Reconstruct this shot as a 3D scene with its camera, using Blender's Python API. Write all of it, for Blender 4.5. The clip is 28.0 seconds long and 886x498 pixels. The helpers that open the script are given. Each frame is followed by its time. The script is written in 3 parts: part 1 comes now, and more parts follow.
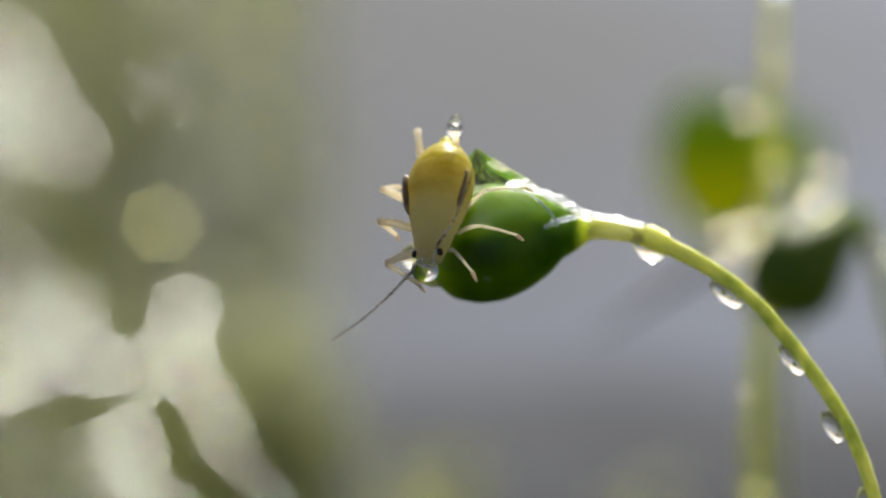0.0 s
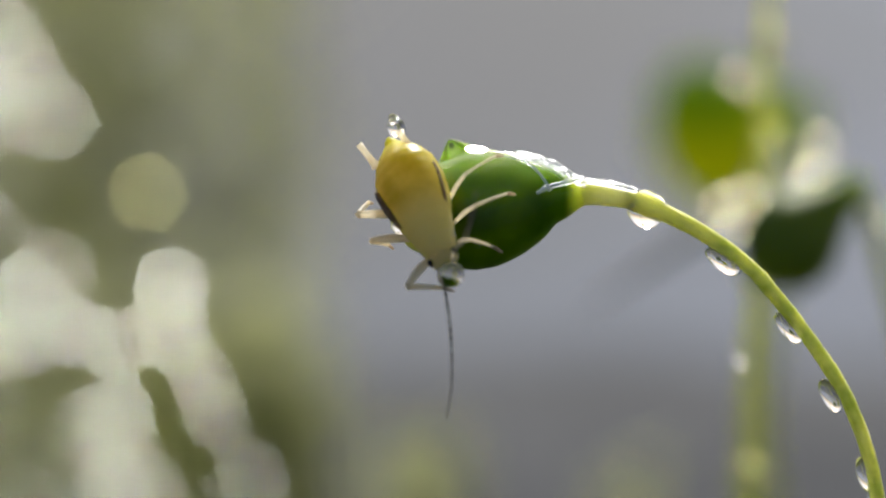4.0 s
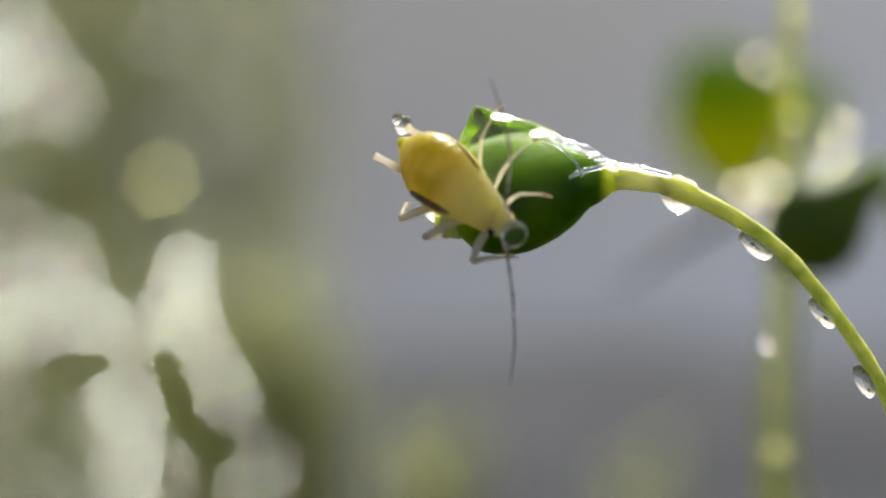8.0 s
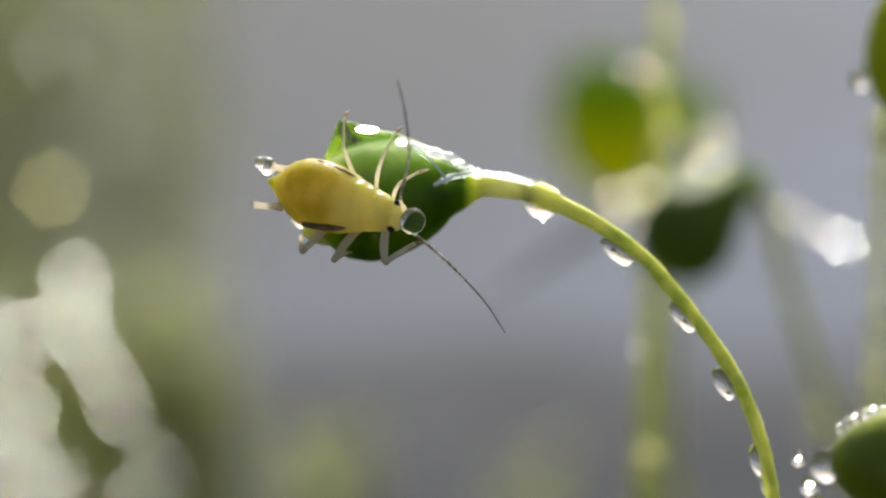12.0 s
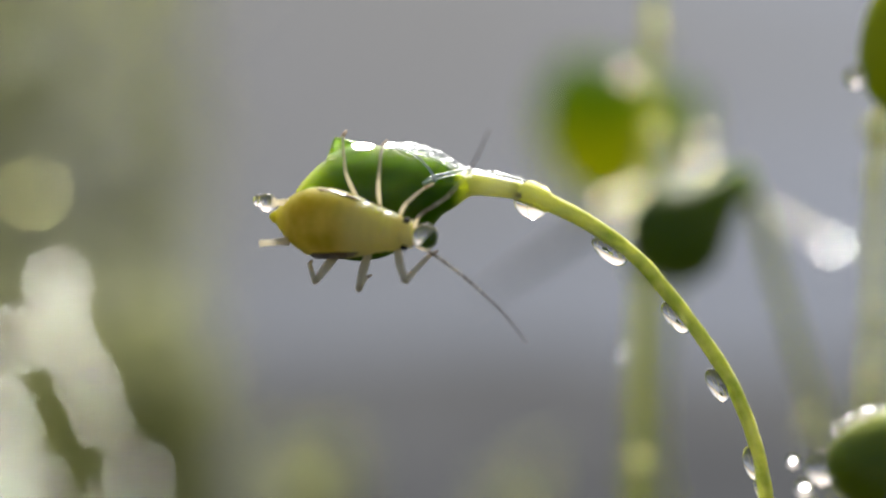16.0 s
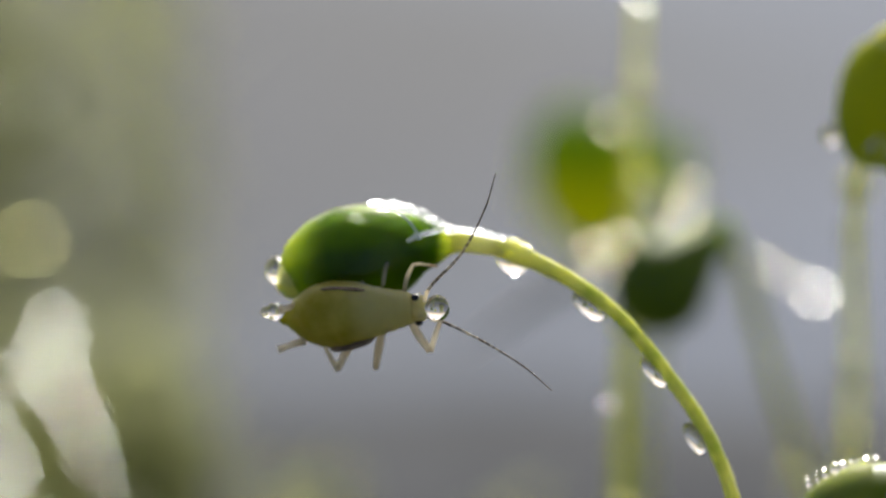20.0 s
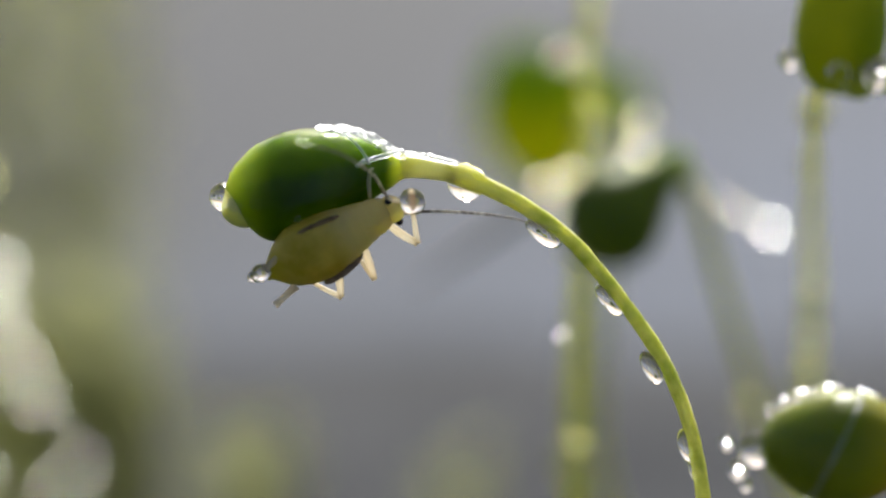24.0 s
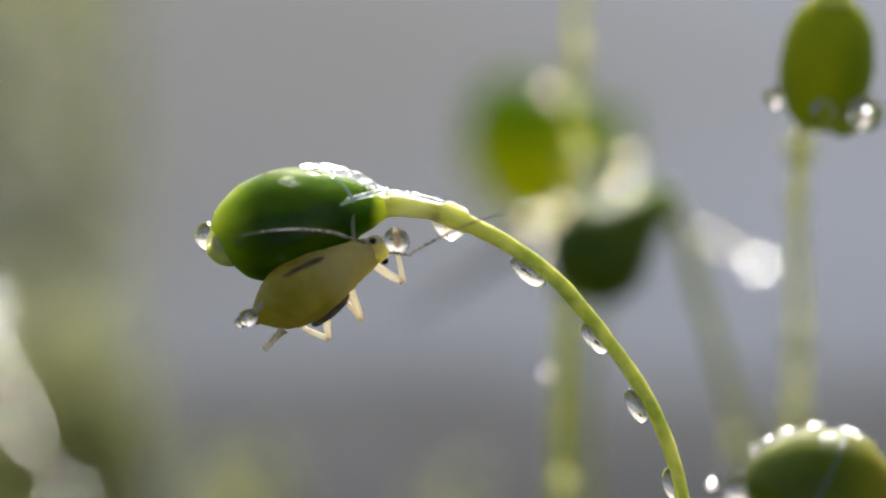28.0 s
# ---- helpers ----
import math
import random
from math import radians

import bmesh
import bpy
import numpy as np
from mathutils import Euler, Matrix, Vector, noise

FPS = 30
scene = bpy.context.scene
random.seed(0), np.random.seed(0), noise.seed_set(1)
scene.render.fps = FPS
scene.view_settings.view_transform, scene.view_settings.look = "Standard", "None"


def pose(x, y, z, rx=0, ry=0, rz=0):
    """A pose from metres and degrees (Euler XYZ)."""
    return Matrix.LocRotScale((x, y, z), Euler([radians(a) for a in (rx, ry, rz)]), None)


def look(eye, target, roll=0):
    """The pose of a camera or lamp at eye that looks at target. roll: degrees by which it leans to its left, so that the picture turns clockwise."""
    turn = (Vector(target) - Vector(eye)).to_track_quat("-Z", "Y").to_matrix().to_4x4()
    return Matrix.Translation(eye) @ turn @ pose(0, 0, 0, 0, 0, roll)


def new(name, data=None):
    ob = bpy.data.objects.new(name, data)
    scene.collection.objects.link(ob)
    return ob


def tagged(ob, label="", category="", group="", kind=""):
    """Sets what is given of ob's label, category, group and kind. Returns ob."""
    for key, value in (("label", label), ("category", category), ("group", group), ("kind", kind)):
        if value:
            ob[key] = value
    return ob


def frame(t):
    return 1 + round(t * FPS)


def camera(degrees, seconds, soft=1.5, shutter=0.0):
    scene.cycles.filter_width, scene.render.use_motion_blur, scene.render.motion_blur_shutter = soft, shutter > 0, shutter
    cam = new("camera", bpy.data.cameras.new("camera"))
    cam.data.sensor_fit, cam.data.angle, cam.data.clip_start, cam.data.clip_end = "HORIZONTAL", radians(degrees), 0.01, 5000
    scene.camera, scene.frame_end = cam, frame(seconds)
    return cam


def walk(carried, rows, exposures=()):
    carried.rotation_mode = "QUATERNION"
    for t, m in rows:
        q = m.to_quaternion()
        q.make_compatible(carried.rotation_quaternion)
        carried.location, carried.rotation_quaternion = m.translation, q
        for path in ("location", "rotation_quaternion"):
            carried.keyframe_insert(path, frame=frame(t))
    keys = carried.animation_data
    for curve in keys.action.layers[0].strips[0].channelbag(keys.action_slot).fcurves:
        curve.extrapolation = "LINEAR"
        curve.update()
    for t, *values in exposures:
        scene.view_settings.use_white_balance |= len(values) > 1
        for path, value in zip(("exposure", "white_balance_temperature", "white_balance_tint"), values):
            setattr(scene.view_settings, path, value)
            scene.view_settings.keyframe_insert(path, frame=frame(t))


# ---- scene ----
# All lengths below are in millimetres until they reach a mesh or a pose.
MM = 0.001

# ---- camera: a macro lens six centimetres from the stalk ----
cam = camera(11.94, 28.0, soft=2.2)
cam.data.dof.use_dof = True
cam.data.dof.focus_distance = 0.06
cam.data.dof.aperture_fstop = 62.0
cam.data.dof.aperture_blades = 7
cam.data.dof.aperture_rotation = radians(12)
# seconds, eye x, y, z in mm, degrees below the horizon, heading
PATH = [
    (0.0, 0.078, -60.785, 30.762, 8.3127, 2.9343), (0.5, 0.062, -59.684, 30.607, 8.0743, 3.4272),
    (1.0, 0.062, -59.388, 30.55, 8.1881, 3.2389), (1.5, 0.047, -59.807, 30.609, 8.1964, 2.9765),
    (2.0, 0.031, -60.356, 30.67, 8.0986, 3.0082), (2.5, 0.031, -60.114, 30.621, 8.4129, 3.0675),
    (4.5, 0.0, -59.706, 30.454, 8.6897, 2.6029), (5.0, -0.016, -60.437, 30.541, 8.7783, 2.4525),
    (5.5, 0.078, -60.118, 30.59, 8.8198, 2.5532), (6.0, -0.062, -60.669, 30.683, 8.7773, 2.7628),
    (6.5, -0.527, -59.542, 30.321, 8.7709, 2.6427), (7.0, -0.682, -59.293, 30.364, 8.7655, 2.7982),
    (7.5, -0.527, -59.531, 30.398, 8.7746, 2.6494), (8.0, -0.574, -59.412, 30.381, 8.8103, 2.6743),
    (8.5, -0.388, -59.565, 30.59, 8.3521, 2.302), (9.0, -0.062, -59.412, 30.381, 8.6162, 2.0238),
    (9.5, -0.124, -59.514, 30.521, 8.5198, 2.119), (10.0, -0.155, -59.854, 30.709, 8.4694, 2.0908),
    (10.5, -0.217, -59.291, 30.38, 8.7385, 2.2398), (11.0, -0.202, -60.24, 30.607, 8.632, 2.2353),
    (11.5, -0.062, -60.23, 30.684, 8.547, 2.2445), (12.0, 0.186, -60.501, 30.534, 8.7066, 1.5345),
    (12.5, 0.155, -59.539, 30.336, 8.6892, 1.525), (14.5, 0.031, -59.336, 30.057, 8.5989, 1.3402),
    (15.0, 0.0, -59.218, 30.041, 8.6696, 1.3803), (15.5, -0.062, -59.561, 30.183, 8.654, 1.4035),
    (16.0, 0.047, -59.616, 30.222, 8.5486, 1.2721), (16.5, 0.0, -59.44, 30.182, 8.5284, 1.3692),
    (17.0, 0.0, -59.44, 30.182, 8.4697, 1.3931), (17.5, 0.031, -59.499, 30.19, 8.5698, 1.4106),
    (18.0, 0.031, -59.506, 30.144, 8.6127, 1.4466), (18.5, 0.109, -59.619, 30.207, 8.4468, 1.361),
    (19.0, 0.093, -59.599, 30.345, 8.3576, 1.4298), (19.5, 0.372, -60.722, 30.753, 8.1204, 1.2911),
    (20.0, 0.341, -60.974, 30.773, 8.1114, 1.3014), (20.5, 0.279, -60.086, 30.382, 8.2276, 0.9688),
    (21.0, 0.171, -60.101, 30.274, 8.4883, 1.0015), (21.5, 0.45, -60.137, 30.013, 8.6997, 0.6588),
    (22.0, 0.357, -59.82, 30.078, 8.69, 0.5782), (22.5, 0.233, -59.644, 30.022, 8.6888, 0.5779),
    (24.5, 0.264, -59.446, 30.135, 8.6819, 0.5455), (25.0, 0.279, -59.442, 30.166, 8.4541, 0.525),
    (25.5, 0.295, -59.44, 30.182, 8.8202, 0.5515), (26.0, 0.31, -59.438, 30.197, 8.5073, 0.4955),
    (26.5, 0.31, -59.436, 30.212, 8.3465, 0.602), (27.0, 0.326, -59.433, 30.228, 8.5369, 0.4157),
    (27.5, 0.341, -59.431, 30.243, 8.1659, 0.4075), (28.0, 0.357, -59.429, 30.258, 8.3213, 0.4579),
]
walk(cam, [(t, pose(x * MM, y * MM, z * MM, 90 - down, 0, turn)) for t, x, y, z, down, turn in PATH],
     exposures=[(0.0, 0.17), (28.0, 0.17)])

# ---- daylight: low sky and a sun high behind the plants ----
SUN_UP, SUN_TURN = 42.0, 6.0
world = bpy.data.worlds.new("daylight")
scene.world = world
world.use_nodes = True
sky = world.node_tree.nodes.new("ShaderNodeTexSky")
sky.sky_type, sky.sun_disc = "NISHITA", False
sky.air_density, sky.dust_density, sky.ozone_density = 0.7, 4.0, 0.2
sky.sun_elevation, sky.sun_rotation = radians(SUN_UP), radians(SUN_TURN)
backing = world.node_tree.nodes["Background"]
backing.inputs["Strength"].default_value = 0.085
world.node_tree.links.new(sky.outputs["Color"], backing.inputs["Color"])
sun = new("sun", bpy.data.lights.new("sun", "SUN"))
sun.data.energy, sun.data.angle, sun.data.color = 5.0, radians(0.55), (1.0, 0.98, 0.92)
up, turn = radians(SUN_UP), radians(SUN_TURN)
sun.matrix_world = look((0.4 * math.sin(turn) * math.cos(up), 0.4 * math.cos(turn) * math.cos(up), 0.4 * math.sin(up)), (0, 0, 0))


# ---- materials ----
def material(name, colour, rough=0.5, second=None, scale=2000.0, detail=4.0, metal=0.0, glass=0.0, ior=1.45,
             soft_light=0.0, radius=(0.3, 0.3, 0.1), bump=0.0, bump_scale=8000.0, through_light=0.0, coat=0.0, coat_rough=0.08, stretch=None,
             low=0.35, high=0.65, clear=0.0):
    """A procedural surface: two colours mixed by noise, fine relief, and light that soaks into it."""
    m = bpy.data.materials.new(name)
    m.use_nodes = True
    n, links = m.node_tree.nodes, m.node_tree.links
    p = n["Principled BSDF"]
    p.inputs["Base Color"].default_value = (*colour, 1)
    p.inputs["Roughness"].default_value = rough
    p.inputs["Metallic"].default_value = metal
    p.inputs["Transmission Weight"].default_value = glass
    p.inputs["IOR"].default_value = ior
    p.inputs["Coat Weight"].default_value = coat
    p.inputs["Coat Roughness"].default_value = coat_rough
    p.inputs["Subsurface Weight"].default_value = soft_light
    p.inputs["Subsurface Radius"].default_value = radius
    p.inputs["Subsurface Scale"].default_value = MM
    place = n.new("ShaderNodeTexCoord").outputs["Object"]
    if stretch:
        mapping = n.new("ShaderNodeMapping")
        mapping.inputs["Scale"].default_value = stretch
        links.new(place, mapping.inputs["Vector"])
        place = mapping.outputs["Vector"]
    mixed = None
    if second:
        coarse, ramp, mix = n.new("ShaderNodeTexNoise"), n.new("ShaderNodeMapRange"), n.new("ShaderNodeMix")
        coarse.inputs["Scale"].default_value, coarse.inputs["Detail"].default_value = scale, detail
        links.new(place, coarse.inputs["Vector"])
        ramp.inputs["From Min"].default_value, ramp.inputs["From Max"].default_value = low, high
        links.new(coarse.outputs["Fac"], ramp.inputs["Value"])
        mix.data_type = "RGBA"
        mix.inputs["A"].default_value, mix.inputs["B"].default_value = (*colour, 1), (*second, 1)
        links.new(ramp.outputs["Result"], mix.inputs["Factor"])
        links.new(mix.outputs["Result"], p.inputs["Base Color"])
        mixed = mix.outputs["Result"]
    if bump:
        fine, relief = n.new("ShaderNodeTexNoise"), n.new("ShaderNodeBump")
        fine.inputs["Scale"].default_value, fine.inputs["Detail"].default_value = bump_scale, 3
        links.new(place, fine.inputs["Vector"])
        relief.inputs["Strength"].default_value, relief.inputs["Distance"].default_value = bump, 0.00002
        links.new(fine.outputs["Fac"], relief.inputs["Height"])
        links.new(relief.outputs["Normal"], p.inputs["Normal"])
    if through_light:
        lucent, blend = n.new("ShaderNodeBsdfTranslucent"), n.new("ShaderNodeMixShader")
        lucent.inputs["Color"].default_value = (*colour, 1)
        if mixed:
            links.new(mixed, lucent.inputs["Color"])
        blend.inputs["Fac"].default_value = through_light
        links.new(p.outputs["BSDF"], blend.inputs[1])
        links.new(lucent.outputs["BSDF"], blend.inputs[2])
        links.new(blend.outputs["Shader"], n["Material Output"].inputs["Surface"])
    if clear:
        open_air, blend = n.new("ShaderNodeBsdfTransparent"), n.new("ShaderNodeMixShader")
        blend.inputs["Fac"].default_value = clear
        links.new(n["Material Output"].inputs["Surface"].links[0].from_socket, blend.inputs[1])
        links.new(open_air.outputs["BSDF"], blend.inputs[2])
        links.new(blend.outputs["Shader"], n["Material Output"].inputs["Surface"])
    return m


def blend_along(m, start, end, colour, axis="X"):
    """Turns a material's colour into another between two places along an axis of its object, in mm."""
    n, links = m.node_tree.nodes, m.node_tree.links
    p = n["Principled BSDF"]
    coords, split, ramp, mix = n.new("ShaderNodeTexCoord"), n.new("ShaderNodeSeparateXYZ"), n.new("ShaderNodeMapRange"), n.new("ShaderNodeMix")
    ramp.interpolation_type = "SMOOTHSTEP"
    links.new(coords.outputs["Object"], split.inputs["Vector"])
    links.new(split.outputs[axis], ramp.inputs["Value"])
    ramp.inputs["From Min"].default_value, ramp.inputs["From Max"].default_value = start * MM, end * MM
    mix.data_type = "RGBA"
    links.new(ramp.outputs["Result"], mix.inputs["Factor"])
    if p.inputs["Base Color"].is_linked:
        links.new(p.inputs["Base Color"].links[0].from_socket, mix.inputs["A"])
    else:
        mix.inputs["A"].default_value = p.inputs["Base Color"].default_value
    mix.inputs["B"].default_value = (*colour, 1)
    links.new(mix.outputs["Result"], p.inputs["Base Color"])
    for other in n:
        if other.bl_idname == "ShaderNodeBsdfTranslucent":
            links.new(mix.outputs["Result"], other.inputs["Color"])
    return m


def dark_patch(m, centre, outer, inner, dark):
    """A round darker patch: the colour darkens by a share from its outer to its inner radius, in mm, with a ragged
    edge.
    """
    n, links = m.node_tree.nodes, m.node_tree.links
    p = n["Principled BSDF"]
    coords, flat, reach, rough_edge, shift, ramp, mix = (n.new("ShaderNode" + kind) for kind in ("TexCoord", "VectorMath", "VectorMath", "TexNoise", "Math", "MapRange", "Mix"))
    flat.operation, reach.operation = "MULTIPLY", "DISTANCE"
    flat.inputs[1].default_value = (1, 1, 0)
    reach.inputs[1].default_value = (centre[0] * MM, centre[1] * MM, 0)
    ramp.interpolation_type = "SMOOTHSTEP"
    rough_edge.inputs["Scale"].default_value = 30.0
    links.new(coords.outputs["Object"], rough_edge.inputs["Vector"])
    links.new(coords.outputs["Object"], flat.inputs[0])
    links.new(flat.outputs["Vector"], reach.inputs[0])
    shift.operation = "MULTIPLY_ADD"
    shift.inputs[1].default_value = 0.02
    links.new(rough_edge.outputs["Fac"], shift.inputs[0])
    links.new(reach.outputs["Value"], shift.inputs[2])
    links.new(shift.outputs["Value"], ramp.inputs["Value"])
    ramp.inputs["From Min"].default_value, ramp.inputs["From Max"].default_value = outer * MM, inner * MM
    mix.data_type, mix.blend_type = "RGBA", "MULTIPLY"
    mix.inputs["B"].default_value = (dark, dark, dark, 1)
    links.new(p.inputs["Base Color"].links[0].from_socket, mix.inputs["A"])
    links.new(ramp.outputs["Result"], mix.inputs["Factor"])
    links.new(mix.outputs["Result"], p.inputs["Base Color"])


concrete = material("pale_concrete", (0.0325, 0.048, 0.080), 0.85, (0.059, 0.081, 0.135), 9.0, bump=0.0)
dark_patch(concrete, (-250.0, 250.0), 300.0, 254.0, 0.34)
soil = material("damp_soil", (0.018, 0.022, 0.030), 0.9, (0.032, 0.037, 0.046), 300.0, ior=1.33)
moss_leaf = material("moss_leaf", (0.12, 0.17, 0.03), 0.5, (0.24, 0.26, 0.06), 90.0, through_light=0.5)
tall_leaf = material("tall_moss_leaf", (0.36, 0.38, 0.14), 0.45, (0.52, 0.54, 0.27), 60.0, through_light=0.72)
seta_green = material("stalk_green", (0.36, 0.42, 0.04), 0.35, (0.70, 0.71, 0.24), 2800.0, soft_light=1.0, radius=(0.42, 0.42, 0.18),
                      bump=0.25, bump_scale=9000.0, coat=0.6)
far_stalk = material("far_stalk_green", (0.27, 0.30, 0.04), 0.5, (0.38, 0.40, 0.10), 1500.0, soft_light=1.0, radius=(0.9, 0.9, 0.2))
neck_pale = material("neck_pale", (0.70, 0.68, 0.22), 0.35, (0.82, 0.80, 0.42), 2600.0, soft_light=1.0, radius=(0.6, 0.6, 0.4), bump=0.4, coat=1.0, coat_rough=0.35)
capsule_green = material("capsule_green", (0.048, 0.112, 0.002), 0.4, (0.138, 0.236, 0.004), 900.0, ior=1.14, soft_light=1.0, radius=(1.4, 1.6, 0.08),
                         bump=0.15, bump_scale=12000.0, through_light=0.28)
broad_green = material("broad_capsule_green", (0.14, 0.21, 0.012), 0.4, (0.36, 0.38, 0.025), 700.0, soft_light=1.0, radius=(0.9, 0.95, 0.12), bump=0.3, bump_scale=4000.0,
                       stretch=(0.25, 1.0, 1.0), through_light=0.4)
lid_yellow = material("lid_yellow", (0.88, 0.88, 0.10), 0.3, (0.96, 0.93, 0.30), 1800.0, soft_light=1.0, radius=(0.4, 0.38, 0.12))
far_green = material("far_capsule_green", (0.18, 0.35, 0.03), 0.6, (0.32, 0.46, 0.04), 420.0, ior=1.15, through_light=0.82)
water = material("water", (1, 1, 1), 0.03, glass=1.0, ior=1.333)
bead_water = material("bead_water", (1, 1, 1), 0.12, glass=1.0, ior=1.333)
film_water = material("water_film", (1, 1, 1), 0.03, glass=1.0, ior=1.333, bump=0.12, bump_scale=5000.0)
flat_water = material("flat_water", (1, 1, 1), 0.24, glass=1.0, ior=1.333)
bead_soft = material("clinging_water", (1, 1, 1), 0.03, glass=1.0, ior=1.22)
pale_stalk = material("pale_far_stalk", (0.58, 0.60, 0.34), 0.5, (0.72, 0.73, 0.5), 1500.0, soft_light=1.0, radius=(0.6, 0.6, 0.3))
upright_green = material("upright_capsule_green", (0.28, 0.36, 0.012), 0.45, (0.58, 0.58, 0.03), 450.0, soft_light=1.0, radius=(1.0, 1.1, 0.1), through_light=0.5)
olive_stalk = material("olive_far_stalk", (0.27, 0.30, 0.05), 0.5, (0.40, 0.41, 0.11), 1500.0, soft_light=1.0, radius=(0.6, 0.6, 0.3))
dark_green = material("dark_capsule_green", (0.11, 0.17, 0.012), 0.45, (0.24, 0.30, 0.02), 500.0, soft_light=1.0, radius=(0.8, 1.0, 0.1), through_light=0.3)


def glinting(name, tint, share, rough, glitter=0.0, grain=22000.0):
    """Water that lets most light by and throws the sun back from its skin, which may be finely broken."""
    m = bpy.data.materials.new(name)
    m.use_nodes = True
    n, links = m.node_tree.nodes, m.node_tree.links
    gloss, clear, blend = n.new("ShaderNodeBsdfGlossy"), n.new("ShaderNodeBsdfTransparent"), n.new("ShaderNodeMixShader")
    gloss.inputs["Color"].default_value = (*tint, 1)
    gloss.inputs["Roughness"].default_value = rough
    blend.inputs["Fac"].default_value = share
    if glitter:
        fine, relief = n.new("ShaderNodeTexNoise"), n.new("ShaderNodeBump")
        fine.inputs["Scale"].default_value, fine.inputs["Detail"].default_value = grain, 2
        links.new(n.new("ShaderNodeTexCoord").outputs["Object"], fine.inputs["Vector"])
        relief.inputs["Strength"].default_value, relief.inputs["Distance"].default_value = glitter, 0.00003
        links.new(fine.outputs["Fac"], relief.inputs["Height"])
        links.new(relief.outputs["Normal"], gloss.inputs["Normal"])
    links.new(clear.outputs["BSDF"], blend.inputs[1])
    links.new(gloss.outputs["BSDF"], blend.inputs[2])
    links.new(blend.outputs["Shader"], n["Material Output"].inputs["Surface"])
    return m


glare_water = glinting("glare_water", (0.93, 0.97, 1.0), 0.3, 0.3, 0.8)
sparkle = glinting("glitter_water", (0.96, 0.98, 1.0), 0.13, 0.32)
sun_glint = glinting("sun_glint", (1.0, 0.99, 0.97), 0.3, 0.26)
keen_glint = glinting("keen_glint", (1.0, 0.99, 0.97), 0.12, 0.14)
tuft_glint = glinting("tuft_glint", (0.97, 0.98, 0.93), 0.3, 0.29)
# Cream and yellow light is put into the tint of the next two waters.
cream_tint_glint = glinting("cream_tint_glint", (1.0, 0.93, 0.64), 0.3, 0.3, 0.25, 6000.0)
yellow_tint_water = glinting("yellow_tint_water", (0.95, 0.93, 0.42), 0.26, 0.36)
aphid_yellow = material("aphid_yellow", (0.56, 0.47, 0.045), 0.35, (0.87, 0.72, 0.17), 1900.0, soft_light=1.0, radius=(1.3, 1.15, 0.3),
                        bump=0.45, bump_scale=6000.0, through_light=0.4)
blend_along(aphid_yellow, -0.12, 0.38, (0.85, 0.74, 0.33))
blend_along(aphid_yellow, -0.66, -1.04, (0.62, 0.56, 0.04))
aphid_pale = material("aphid_pale", (0.80, 0.65, 0.22), 0.4, (0.88, 0.76, 0.34), 2500.0, soft_light=1.0, radius=(2.6, 2.4, 0.8),
                      bump=0.1, bump_scale=15000.0, through_light=0.3)
leg_pale = material("leg_pale", (0.98, 0.86, 0.62), 0.35, (1.0, 0.94, 0.78), 4000.0, through_light=0.7, clear=0.16)
leg_clear = material("leg_clear", (0.80, 0.72, 0.50), 0.25, (0.95, 0.86, 0.62), 4000.0, through_light=0.6, clear=0.36)
antenna_brown = material("antenna_brown", (0.16, 0.12, 0.08), 0.3, (0.46, 0.38, 0.27), 9000.0, through_light=0.2, clear=0.04)
feeler_ringed = material("feeler_ringed", (0.22, 0.17, 0.11), 0.22, (0.85, 0.78, 0.6), 14000.0, low=0.42, high=0.58, through_light=0.3, clear=0.04)
foot_tan = material("foot_tan", (0.55, 0.40, 0.25), 0.4, (0.75, 0.60, 0.42), 6000.0, through_light=0.5, clear=0.3)
pad_brown = material("pad_brown", (0.16, 0.09, 0.04), 0.3, (0.40, 0.27, 0.14), 4000.0, through_light=0.2, clear=0.08, coat=0.35, coat_rough=0.2)
withered = material("withered_leaf", (0.30, 0.29, 0.21), 0.7, (0.44, 0.42, 0.32), 800.0, through_light=0.2)
eye_black = material("eye_black", (0.01, 0.008, 0.008), 0.15)


# ---- helpers ----
HOME = Vector((0, 0, 22.0))
TILT = radians(8)
RIGHT, ABOVE, AWAY = Vector((1, 0, 0)), Vector((0, math.sin(TILT), math.cos(TILT))), Vector((0, math.cos(TILT), -math.sin(TILT)))


def at(u, v, deep=0.0):
    """The place u right and v below the first bead of the stalk, in 125ths of a mm seen from 60 mm, and deep mm beyond it."""
    k = (60 + deep) / 60 / 125
    return HOME + RIGHT * (u * k) - ABOVE * (v * k) + AWAY * deep


def mesh_of(verts, faces, smooth=True):
    me = bpy.data.meshes.new("shape")
    me.from_pydata([tuple(c * MM for c in v) for v in verts], [], faces)
    if smooth:
        me.polygons.foreach_set("use_smooth", [True] * len(me.polygons))
    me.update()
    return me


def part(name, shape, mat, parent=None, label="", where=None):
    """Links one mesh object, under parent if given; where: its place in mm in the parent's space."""
    me = shape if isinstance(shape, bpy.types.Mesh) else mesh_of(*shape)
    if not me.materials:
        me.materials.append(mat)
    ob = new(name, me)
    if parent:
        ob.parent = parent
    if where is not None:
        ob.location = Vector(where) * MM
    if label:
        ob["label"] = label
    return ob


def empty(name, where):
    ob = new(name)
    ob.empty_display_size = 0.0005
    ob.location = Vector(where) * MM
    return ob


